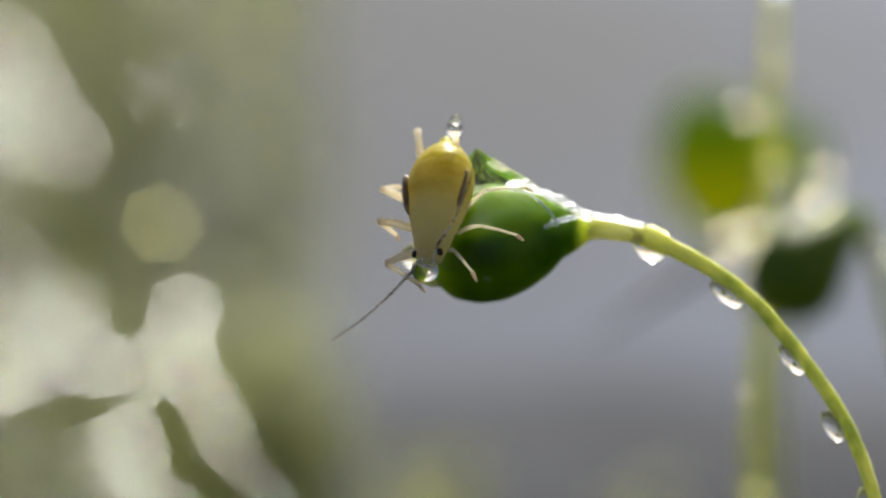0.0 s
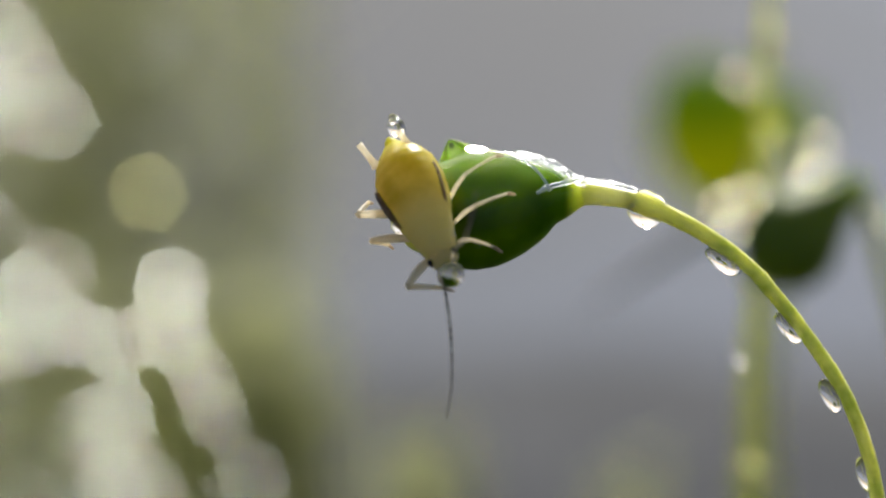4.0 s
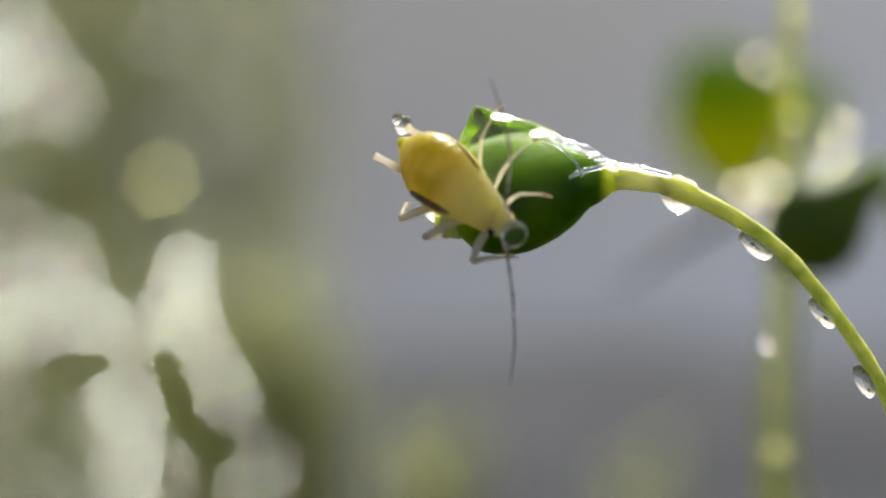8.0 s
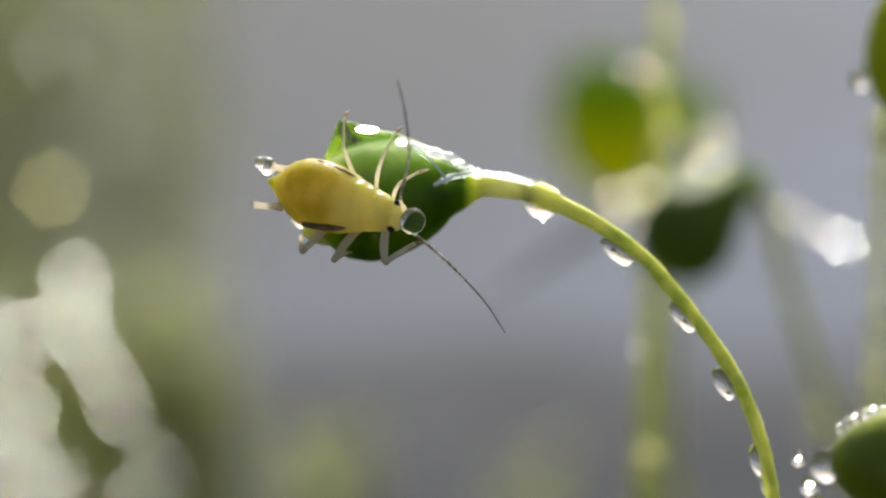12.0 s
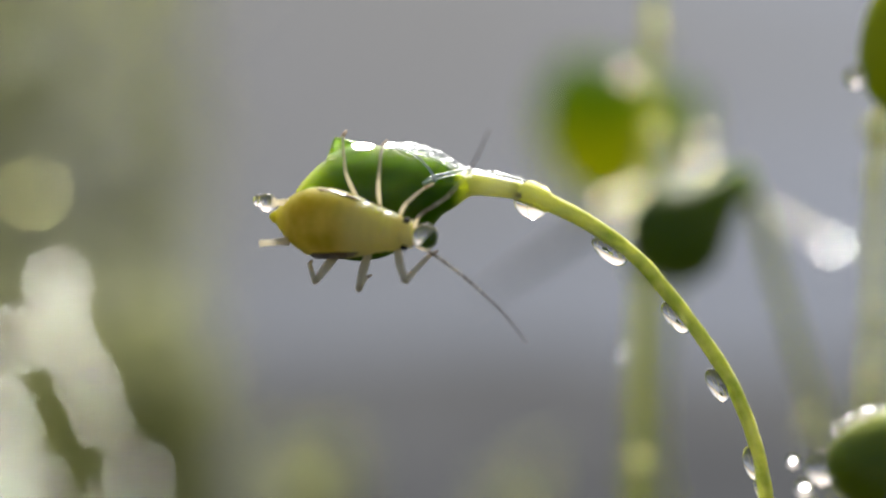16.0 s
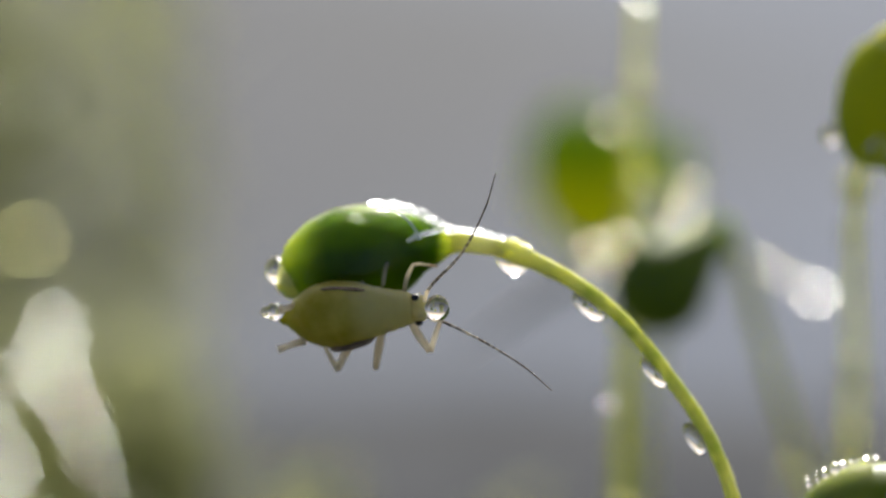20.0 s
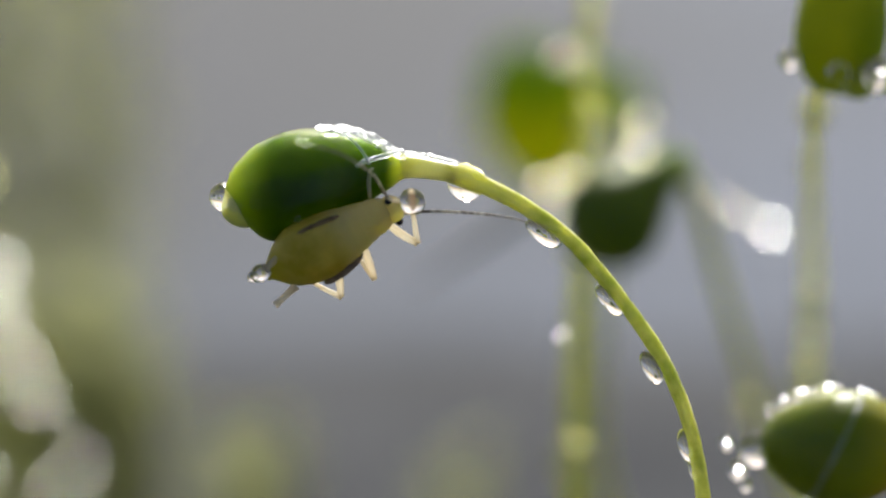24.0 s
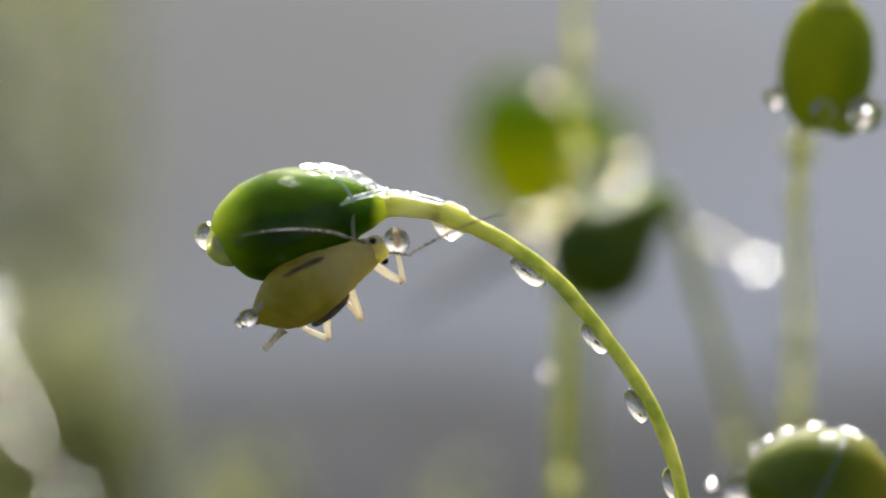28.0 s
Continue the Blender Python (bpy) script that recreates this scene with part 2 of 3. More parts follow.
def curve_points(points, n):
    """A smooth line of n places through the given ones (Catmull-Rom)."""
    pts = [Vector(p) for p in points]
    pts = [pts[0] * 2 - pts[1]] + pts + [pts[-1] * 2 - pts[-2]]
    out = []
    for i in range(n):
        x = i / (n - 1) * (len(pts) - 3)
        k = min(int(x), len(pts) - 4)
        x -= k
        a, b, c, d = pts[k:k + 4]
        out.append(0.5 * (2 * b + (c - a) * x + (2 * a - 5 * b + 4 * c - d) * x * x + (3 * b - a - 3 * c + d) * x ** 3))
    return out


def tube(points, radii, sides=14, wobble=0.0, flat=1.0):
    """A closed tube along points; radii one for each, or (first, last)."""
    n = len(points)
    pts = [Vector(p) for p in points]
    if len(radii) != n:
        line = [radii[0] + (radii[-1] - radii[0]) * i / (n - 1) for i in range(n)] if len(radii) == 2 else None
        if line is None:
            line = [float(np.interp(i / (n - 1), np.linspace(0, 1, len(radii)), radii)) for i in range(n)]
        radii = line
    verts, faces, side = [], [], None
    for i, p in enumerate(pts):
        d = (pts[min(i + 1, n - 1)] - pts[max(i - 1, 0)]).normalized()
        if side is None:
            side = d.orthogonal().normalized()
        side = (side - d * side.dot(d)).normalized()
        other = d.cross(side)
        for j in range(sides):
            a = math.tau * j / sides
            r = radii[i] * (1 + wobble * noise.noise((p + side * math.cos(a) + other * math.sin(a)) * 4))
            verts.append(p + (side * math.cos(a) + other * (math.sin(a) * flat)) * r)
    for i in range(n - 1):
        for j in range(sides):
            k = (j + 1) % sides
            faces.append((i * sides + j, i * sides + k, (i + 1) * sides + k, (i + 1) * sides + j))
    faces.append(tuple(reversed(range(sides))))
    faces.append(tuple(range((n - 1) * sides, n * sides)))
    return verts, faces


def ball(radius, stretch=(1, 1, 1), rings=12, sides=18, wobble=0.0, turn=None, seed=0.0):
    verts, faces = [(0, 0, radius * stretch[2])], []
    for i in range(1, rings):
        a = math.pi * i / rings
        for j in range(sides):
            b = math.tau * j / sides
            v = Vector((math.sin(a) * math.cos(b), math.sin(a) * math.sin(b), math.cos(a)))
            r = radius * (1 + wobble * noise.noise(v * 1.6 + Vector((seed, seed, 0))))
            verts.append((v.x * r * stretch[0], v.y * r * stretch[1], v.z * r * stretch[2]))
    verts.append((0, 0, -radius * stretch[2]))
    last = len(verts) - 1
    for j in range(sides):
        k = (j + 1) % sides
        faces.append((0, 1 + j, 1 + k))
        for i in range(rings - 2):
            faces.append((1 + i * sides + j, 1 + (i + 1) * sides + j, 1 + (i + 1) * sides + k, 1 + i * sides + k))
        faces.append((last, 1 + (rings - 2) * sides + k, 1 + (rings - 2) * sides + j))
    if turn is not None:
        verts = [turn @ Vector(v) for v in verts]
    return verts, faces


def lathe(start, end, profile, sides=28, lift=None, wobble=0.0):
    """A round body along start to end; profile: (share of the way, radius). lift(share) shifts the axis."""
    a, b = Vector(start), Vector(end)
    share = [p[0] for p in profile]
    pts = [a.lerp(b, s) + (lift(s) if lift else Vector()) for s in share]
    return tube(pts, [p[1] for p in profile], sides, wobble)


def smooth_profile(knots, n=26):
    """Closely spaced (share, radius) pairs along a round outline given by a few of them."""
    line = curve_points([(s, r, 0) for s, r in knots], n)
    return [(p.x, max(p.y, 0.004)) for p in line]


# ---- the setting: concrete to the horizon, a low bank of soil, moss on it ----
def sheet(xs, ys, height):
    verts = [(x, y, height(x, y)) for y in ys for x in xs]
    w = len(xs)
    faces = [(j * w + i, j * w + i + 1, (j + 1) * w + i + 1, (j + 1) * w + i) for j in range(len(ys) - 1) for i in range(w - 1)]
    return verts, faces


reach = [-100000, -20000, -4000, -900, -300, -120, 0, 120, 300, 900, 4000, 20000, 100000]
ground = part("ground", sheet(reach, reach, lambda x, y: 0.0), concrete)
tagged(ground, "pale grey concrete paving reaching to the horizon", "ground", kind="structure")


def bank_height(x, y):
    edge = min(1, max(0, (1 - abs(x - 5) / 75)) * 4) * min(1, max(0, (112 - y) / 20)) * min(1, max(0, (y + 28) / 12))
    return -0.6 + edge * (4.2 + 1.1 * noise.noise(Vector((x * 0.09, y * 0.09, 1))) + 0.35 * noise.noise(Vector((x * 0.5, y * 0.5, 3))))


bank = part("soil_bank", sheet([-72 + i * 1.5 for i in range(103)], [-28 + i * 1.5 for i in range(95)], bank_height), soil)
tagged(bank, "low bank of dark damp soil on the concrete", "soil", kind="structure")


def moss_shoots(rng, roots, height, leaf, spread, leaves):
    """Many leafy shoots in one mesh: a thin stem and narrow pointed leaves all round it."""
    verts, faces = [], []
    for root in roots:
        tall = height * rng.uniform(0.75, 1.2)
        lean = Vector((rng.uniform(-spread, spread), rng.uniform(-spread, spread), 0))
        line = [root + Vector((0, 0, tall * k / 6)) + lean * tall * (k / 6) ** 2 for k in range(7)]
        tv, tf = tube(line, (0.12, 0.05), 4)
        base = len(verts)
        verts += tv
        faces += [tuple(i + base for i in f) for f in tf]
        for i in range(leaves):
            s = (i + rng.random()) / leaves
            p = root + Vector((0, 0, tall * s)) + lean * tall * s * s
            a = i * 2.4 + rng.random()
            out = Vector((math.cos(a), math.sin(a), rng.uniform(0.3, 1.1))).normalized()
            side = out.cross(Vector((0, 0, 1))).normalized()
            size = leaf * rng.uniform(0.7, 1.3)
            k = len(verts)
            verts += [p, p + out * size * 0.45 + side * size * 0.17, p + out * size * 0.45 - side * size * 0.17, p + out * size]
            faces += [(k, k + 1, k + 3), (k, k + 3, k + 2)]
    return verts, faces


rng = random.Random(4)
low_roots = [Vector((x, y, bank_height(x, y) - 0.2)) for x, y in ((rng.uniform(-40, 40), rng.uniform(-16, 34)) for _ in range(900))]
carpet = part("moss_carpet", moss_shoots(rng, low_roots, 3.4, 1.0, 0.3, 26), moss_leaf)
tagged(carpet, "low carpet of yellow-green moss shoots on damp soil", "moss", kind="stuff")
tall_roots = []
for first, last, count in ((-1420, -800, 38), (-800, -610, 6)):
    for _ in range(count):
        p = at(rng.uniform(first, last), 0, rng.uniform(90, 100))
        tall_roots.append(Vector((p.x, p.y, 2.0)))
tuft = part("tall_moss_tuft", moss_shoots(rng, tall_roots, 18.0, 2.6, 0.015, 28), tall_leaf)
tagged(tuft, "tall upright tuft of olive yellow moss shoots", "moss", kind="stuff")
short_roots = [Vector((p.x, p.y, 2.0)) for p in (at(rng.uniform(-790, -590), 0, rng.uniform(56, 59)) for _ in range(15))]
short_roots += [Vector((p.x, p.y, 2.0)) for p in (at(rng.uniform(-1420, -790), 0, rng.uniform(59, 62)) for _ in range(20))]
short_tuft = part("short_moss_tuft", moss_shoots(rng, short_roots, 8.2, 1.8, 0.03, 24), tall_leaf)
tagged(short_tuft, "shorter tuft of olive green moss shoots", "moss", kind="stuff")


# ---- the moss fruit that carries the insect ----
def stalk_under(points, foot):
    """The points of a stalk, carried on down to its foot in the moss."""
    last = points[-1]
    return points + [last.lerp(foot, 0.3), last.lerp(foot, 0.65), foot]


def dew(where, radius, stretch=(1, 1, 1), along=None, label="clear dew drop on a moss stalk", group="dew drops", mat=None, wobble=0.03):
    turn = Vector(along).to_track_quat("X", "Z").to_matrix() if along is not None else None
    ob = part("dew_drop", ball(radius, stretch, *((28, 44) if mat is None else (14, 20)), wobble, turn, where[0] if not isinstance(where, Vector) else where.x), mat or water)
    ob.location = Vector(where) * MM
    ob.visible_shadow = mat is not None
    return tagged(ob, label, "drop", group)


def main_fruit():
    thing = empty("moss_fruit", at(420, 560) - Vector((0, 0, 14)))
    base = thing.location / MM
    line = [at(-96, -26), at(-50, -18), at(0, -4), at(95, 42), at(185, 107), at(255, 187), at(315, 267), at(360, 342), at(395, 432), at(415, 522),
            at(424, 620), at(426, 800)]
    foot = Vector((4.2, 1.5, 3.2))
    pts = curve_points(stalk_under(line, foot), 90)
    pts = [p - base for p in pts]
    part("stalk", tube(pts, (0.125, 0.13, 0.128, 0.118, 0.110, 0.106, 0.104, 0.103, 0.103, 0.103, 0.11, 0.11, 0.11, 0.12), 16, 0.14), seta_green, thing)
    blend_along(seta_green, (at(170, 0) - base).x, (at(-10, 0) - base).x, (0.70, 0.70, 0.25))
    part("neck", tube(curve_points([at(-10, -8) - base, at(-60, -19) - base, at(-100, -24) - base, at(-125, -20) - base, at(-170, -10) - base], 24),
                      (0.12, 0.145, 0.165, 0.16, 0.1), 20, 0.04), neck_pale, thing, "pale yellow swollen neck")
    blend_along(neck_pale, (at(-88, 0) - base).x, (at(-118, 0) - base).x, (0.60, 0.61, 0.14))
    rings = curve_points([(-94, -23, 16), (-112, -22, 19), (-130, -19, 26), (-150, -15, 37), (-183, -12, 57), (-243, 4, 85), (-303, 18, 96), (-353, 27, 84), (-385, 32, 64), (-405, 37, 42), (-416, 41, 20), (-420, 43, 3)], 48)
    part("capsule", tube([at(p.x, p.y) - base for p in rings], [p.z / 125 for p in rings], 44, 0.025), capsule_green, thing, "glossy dark green capsule")
    blend_along(capsule_green, (at(-335, 0) - base).x, (at(-422, 0) - base).x, (0.52, 0.60, 0.03))
    blend_along(capsule_green, (at(-190, 0) - base).x, (at(-135, 0) - base).x, (0.040, 0.085, 0.002))
    blend_along(capsule_green, (at(-148, 0) - base).x, (at(-114, 0) - base).x, (0.62, 0.62, 0.16))
    rings = curve_points([(-396, 46, 40), (-404, 50, 39), (-414, 55, 33), (-425, 60, 20), (-432, 63, 4)], 16)
    part("lid", tube([at(p.x, p.y) - base for p in rings], [p.z / 125 for p in rings], 30, 0.03), lid_yellow, thing, "yellow pointed lid")
    tagged(thing, "green moss capsule nodding on a curved yellow-green stalk", "moss")


main_fruit()
# beads of dew down the curved stalk
bead = dew(at(0, 3, -0.08), 0.275, (1.0, 1, 1.0), mat=bead_soft, wobble=0.01)
bead.visible_shadow = False
for u, v, size, tangent in ((136, 94, 0.30, (95, 70)), (254, 212, 0.28, (70, 80)), (328, 332, 0.27, (45, 80)), (390, 470, 0.25, (25, 90)), (406, 512, 0.2, (20, 90))):
    d = RIGHT * tangent[0] - ABOVE * tangent[1]
    dew(at(u, v), size, (1.0, 0.5, 0.46), d, "long dew drop hanging under the curved stalk", wobble=0.01)
# water clinging to the capsule
dew(at(-428, 30), 0.22, (1, 1, 0.95), label="clear dew drop on the capsule's tip", wobble=0.01)
dew(at(-412, -8, -0.1), 0.07, label="tiny dew drop on the capsule")
dew(at(-372, 42, -0.62), 0.1, label="tiny dew drop on the capsule")
dew(at(-409, 44, -0.32), 0.12, label="tiny dew drop on the capsule's lid")
dew(at(-300, 70, -0.72), 0.05, label="tiny dew drop on the capsule")
dew(at(-238, 40, -0.66), 0.06, label="tiny dew drop on the capsule")
rings = curve_points([(-104, -26, 6), (-108, -28, 14), (-122, -30, 22), (-150, -27, 40), (-183, -22, 60), (-243, -5, 88), (-303, 11, 98), (-353, 22, 87), (-385, 29, 67), (-407, 36, 44), (-421, 41, 22), (-428, 43, 3)], 70)
film = part("water_film", tube([at(p.x, p.y) for p in rings], [p.z / 125 for p in rings], 40, 0.03), film_water)
film.visible_shadow = False
tagged(film, "thin clear water film over the capsule and neck", "water")
arc = part("film_edge", tube(curve_points([at(-262, -86, -0.3), at(-232, -86, -0.42), at(-205, -72, -0.55), at(-184, -50, -0.58), at(-172, -28, -0.56)], 24), (0.012, 0.02, 0.018, 0.02, 0.028), 8, 0.2), glare_water)
tagged(arc, "thin bright edge of the water film", "water")
# the peak of water that the insect's feet draw up from the film
peak_rings = curve_points([(0, 4, 0), (5, 36, 0), (15, 64, 0), (30, 82, 0), (48, 88, 0), (70, 83, 0), (98, 65, 0), (122, 43, 0), (145, 22, 0), (160, 9, 0), (167, 2, 0)], 36)
peak_verts, peak_faces = tube([(0, 0, p.x / 125) for p in peak_rings], [p.y / 125 for p in peak_rings], 36, 0.05)


def peak_pose(u, v):
    """The pose of the water peak with its tip u right of and v below the first bead."""
    tip_at, root = at(u, v, -0.2), at(-290, 5, -0.2)
    rise = (tip_at - root).normalized()
    m = Matrix((AWAY.cross(rise).normalized(), (rise.cross(AWAY.cross(rise))).normalized(), rise)).transposed().to_4x4()
    m.translation = (tip_at - rise * (167 / 125)) * MM
    return m


water_peak = part("water_peak", ([(v[0] * 1.3, v[1] * 0.8, v[2]) for v in peak_verts], peak_faces), water)
water_peak.visible_shadow = False
tagged(water_peak, "clear peak of water drawn up from the capsule", "water")


# ---- the insect ----
def insect():
    thing = empty("aphid", (0, 0, 0))
    q = 1 / 125.0

    def loc(x, y, z):
        return Vector((x * 1.12, y, z)) * q

    rear = [(-124, 0.02), (-114, 0.12), (-102, 0.24), (-86, 0.385), (-64, 0.505), (-38, 0.55), (-10, 0.54), (18, 0.48), (44, 0.40), (66, 0.335), (88, 0.28), (102, 0.19)]
    pts, rad = [], []
    for p in curve_points([(x, r, 0) for x, r in rear], 70):
        groove = 1 - (0.014 + 0.020 * (p.x > 20)) * (0.5 + 0.5 * math.cos(p.x * 0.36)) ** 2
        pts.append(loc(p.x, 0, -6))
        rad.append(max(0.01, p.y * groove))
    part("body", tube(pts, [r * 0.98 for r in rad], 36, 0.035, 0.86), aphid_yellow, thing, "plump translucent yellow ringed body")
    head = part("head", ball(0.2, (0.95, 1.05, 0.85), 16, 24, 0.05), aphid_pale, thing, "", loc(104, 0, -2))
    for side in (1, -1):
        part("eye", ball(0.058, (1, 0.8, 1), 8, 12), eye_black, head, "black bead eye", Vector((0.02, side * 0.19, 0.085)))
        pad = part("wing_pad", ball(0.27, (1.3, 0.2, 0.42), 14, 20, 0.12), pad_brown, thing, "brown wing pad", loc(-4, side * 50, 15))
        pad.rotation_euler = (side * -0.5, 0.1, side * -0.16)
        a, b = loc(-84, side * (34 - 4 * side), 14), loc(-122 + 6 * side, side * (37 - 11 * side), 24)
        part("cornicle", tube([a, a.lerp(b, 0.3), a.lerp(b, 0.7), b], (0.07, 0.05, 0.045, 0.055), 12), leg_pale, thing, "pale tubular cornicle")
    part("tail", tube([loc(-106, 0, -4), loc(-118, 0, -2), loc(-125, 0, 0)], (0.12, 0.09, 0.03), 12), aphid_yellow, thing)
    part("honeydew_drop", ball(0.13, (1.1, 1, 1), 16, 24), bead_water, thing, "clear honeydew drop", loc(-122, 25, 26))
    part("honeydew_drop", ball(0.085, (1, 1, 1), 14, 20), bead_water, thing, "clear honeydew drop", loc(-135, 27, 30))
    for drop in [c for c in thing.children if c.name.startswith("honeydew")]:
        drop.visible_shadow = False
    part("face_drop", ball(0.195, (0.9, 1, 1), 24, 36), water, thing, "clear water drop on the face", loc(139, 0, 8)).visible_shadow = False
    legs = []
    for hip, knee, foot in (((15, 40, -30), (-5, 95, 12), (-32, 150, -30)), ((48, 38, -30), (56, 92, 8), (46, 145, -35)), ((82, 26, -28), (104, 56, 5), (120, 80, -30)),
                            ((-8, -42, -30), (-32, -104, 8), (-62, -82, -40)), ((38, -38, -30), (28, -104, 5), (20, -90, -55)), ((84, -26, -25), (114, -82, 5), (134, -34, -40))):
        h, k, f = loc(*hip), loc(*knee), loc(*foot)
        fat = 0.66 if hip[1] > 0 else 1.25
        leg = empty("leg", (0, 0, 0))
        leg.parent = thing
        leg.location = h * MM
        toe = f + (f - k).normalized() * 0.11 + Vector((0.05, 0, -0.03))
        part("thigh", tube(curve_points([(0, 0, 0), (k - h) * 0.5 + Vector((0, 0, 0.05)), k - h], 8), (0.042 * fat, 0.052 * fat, 0.036 * fat), 10), leg_pale if hip[1] < 0 else leg_clear, leg)
        part("shin", tube(curve_points([k - h, (k - h).lerp(f - h, 0.5) + Vector((0, 0, 0.02)), f - h], 8), (0.038 * fat, 0.03 * fat, 0.025 * fat), 10), leg_pale if hip[1] < 0 else leg_clear, leg)
        part("foot", tube([f - h, (f - h).lerp(toe - h, 0.5), toe - h], (0.027, 0.025, 0.014), 8), foot_tan, leg, "tan foot")
        legs.append(leg)
    feelers = []
    for side in (-1, 1):
        feeler = empty("antenna", (0, 0, 0))
        feeler.parent = thing
        feeler.location = loc(120, side * 14, 8) * MM
        line = curve_points([(0, 0, 0), (0.25, 0.05 - 0.02 * side, 0.02), (0.9, -0.13 * side, 0.03), (1.6, -0.11 * side, 0.02), (2.12, 0, 0)], 40)
        for i in range(5):
            seg = line[i * 8: i * 8 + (9 if i < 4 else 8)]
            part("segment", tube(seg, (0.028 - 0.0045 * i, 0.025 - 0.0045 * i), 8), (leg_pale, feeler_ringed, feeler_ringed, antenna_brown, antenna_brown)[i], feeler)
        feelers.append((feeler, line[15]))
    tagged(thing, "pale yellow aphid nymph with dark wing pads on the capsule", "aphid")
    return thing, legs, feelers


aphid, aphid_legs, aphid_feelers = insect()

# ---- the blurred fruits behind ----
def far_fruit(line, foot, radii, start, end, profile, label, group="far moss fruits", mat=None, stalk_mat=None, lid=True):
    base = Vector(foot)
    thing = empty("moss_fruit", base)
    pts = [p - base for p in curve_points(stalk_under(list(line), base), 60)]
    part("stalk", tube(pts, radii, 12, 0.08), stalk_mat or far_stalk, thing)
    if profile:
        a, b = start - base, end - base
        part("capsule", lathe(a, b, smooth_profile(profile), 28, None, 0.03), mat or far_green, thing, "green capsule")
        tip = (b - a).normalized()
        if lid:
            part("lid", lathe(b - tip * 0.15, b + tip * 0.2, [(0, 0.3), (0.4, 0.26), (0.8, 0.14), (1, 0.03)], 18), lid_yellow, thing, "yellow lid")
    tagged(thing, label, "moss", group)
    return thing


PEAR = [(0.0, 0.18), (0.15, 0.3), (0.35, 0.62), (0.55, 0.95), (0.75, 1.0), (0.9, 0.72), (0.98, 0.35), (1.0, 0.05)]


def scaled(profile, k):
    return [(s, r * k) for s, r in profile]


blend_along(far_stalk, 14.0, 21.0, (0.36, 0.39, 0.24), "Z")
# upright stalk that ends out of sight, beaded with dew
s1 = [at(217, -700, 17), at(214, -420, 17), at(205, -200, 17), at(205, 0, 17), at(190, 200, 17), at(183, 480, 17), at(180, 640, 17)]
far_fruit(s1, (at(175, 800, 17).x, at(175, 800, 17).y, 3.4), (0.08, 0.09, 0.11, 0.17, 0.22, 0.24), at(225, -700, 17), at(200, -1050, 17), scaled(PEAR, 1.0),
          "upright yellow-green moss stalk out of focus")
# two nodding capsules behind it
blend_along(far_green, 16.2, 14.6, (0.82, 0.74, 0.03), "Z")
far_fruit([at(275, -165, 38), at(290, -90, 38), at(250, 40, 37), at(215, 220, 36), at(200, 420, 36)], (4.0, 36, 3.2), (0.2, 0.22, 0.2, 0.2), at(300, -178, 38), at(12, -100, 38), scaled(PEAR, 1.8),
               "blurred green moss capsule nodding sideways")
far_fruit([at(350, -20, 15), at(392, 0, 16), at(424, 110, 18), at(476, 285, 20), at(528, 440, 22)], (10.0, 24, 3.2), (0.2, 0.13, 0.13, 0.14), at(385, -55, 15), at(185, 118, 15), scaled(PEAR, 0.9),
               "blurred dark green moss capsule hanging down", mat=dark_green, stalk_mat=olive_stalk)
# tall fruit with a capsule held high
s4 = [at(622, -172, 6), at(612, -130, 8), at(606, 30, 13), at(606, 150, 16), at(600, 330, 18), at(596, 520, 19)]
far_fruit(s4, (11.0, 20, 3.2), (0.1, 0.11, 0.13, 0.14), at(648, -166, 6), at(674, -394, 5), [(0.0, 0.2), (0.03, 0.38), (0.12, 0.56), (0.3, 0.7), (0.5, 0.73), (0.72, 0.66), (0.88, 0.5), (0.96, 0.3), (1.0, 0.04)], "upright green moss capsule wet with dew", mat=upright_green, stalk_mat=pale_stalk)
# large capsule in front, on a red stalk
red_stalk = material("red_stalk", (0.72, 0.045, 0.012), 0.35, (0.85, 0.12, 0.02), 1500.0, soft_light=0.6, radius=(0.9, 0.2, 0.1), through_light=0.4, coat=0.4)
s5 = [at(778, 515, -3), at(768, 575, -3), at(775, 680, -3), at(780, 800, -3)]
BROAD = [(0.0, 0.14), (0.07, 0.36), (0.2, 0.62), (0.38, 0.76), (0.55, 0.75), (0.72, 0.64), (0.86, 0.46), (0.95, 0.28), (0.99, 0.14), (1.0, 0.03)]
mouth, root = at(522, 466, -3), at(792, 482, -3)
# the yellow glow towards the stalk end is put into the capsule's colour
blend_along(broad_green, -3.9, -2.95, (0.52, 0.46, 0.02))
broad = far_fruit(s5, (9.0, -3, 3.0), (0.12, 0.13, 0.13), root, mouth, BROAD, "broad green moss capsule beaded with dew on a red stalk", mat=broad_green, lid=False, stalk_mat=red_stalk)
# the clear hood of water over its mouth, with a raised rim
hood = smooth_profile([(s, r + 0.035) for s, r in BROAD if s > 0.5], 16)
part("water_hood", lathe(mouth.lerp(root, 0.45) - Vector(broad.location) / MM, mouth - Vector(broad.location) / MM, [((s - 0.55) / 0.45, r) for s, r in hood], 32), film_water, broad, "clear hood of water").visible_shadow = False
axis = (mouth - root).normalized()
side = axis.orthogonal().normalized()
line = []
for i in range(41):
    out = side * math.cos(math.tau * i / 40) + axis.cross(side) * math.sin(math.tau * i / 40)
    line.append(root.lerp(mouth, 0.52) + out * 0.785 - axis * (0.34 * out.dot(ABOVE)) - Vector(broad.location) / MM)
part("hood_rim", tube(line, (0.018, 0.018), 8, 0.3), glare_water, broad, "pale raised rim of the water hood")

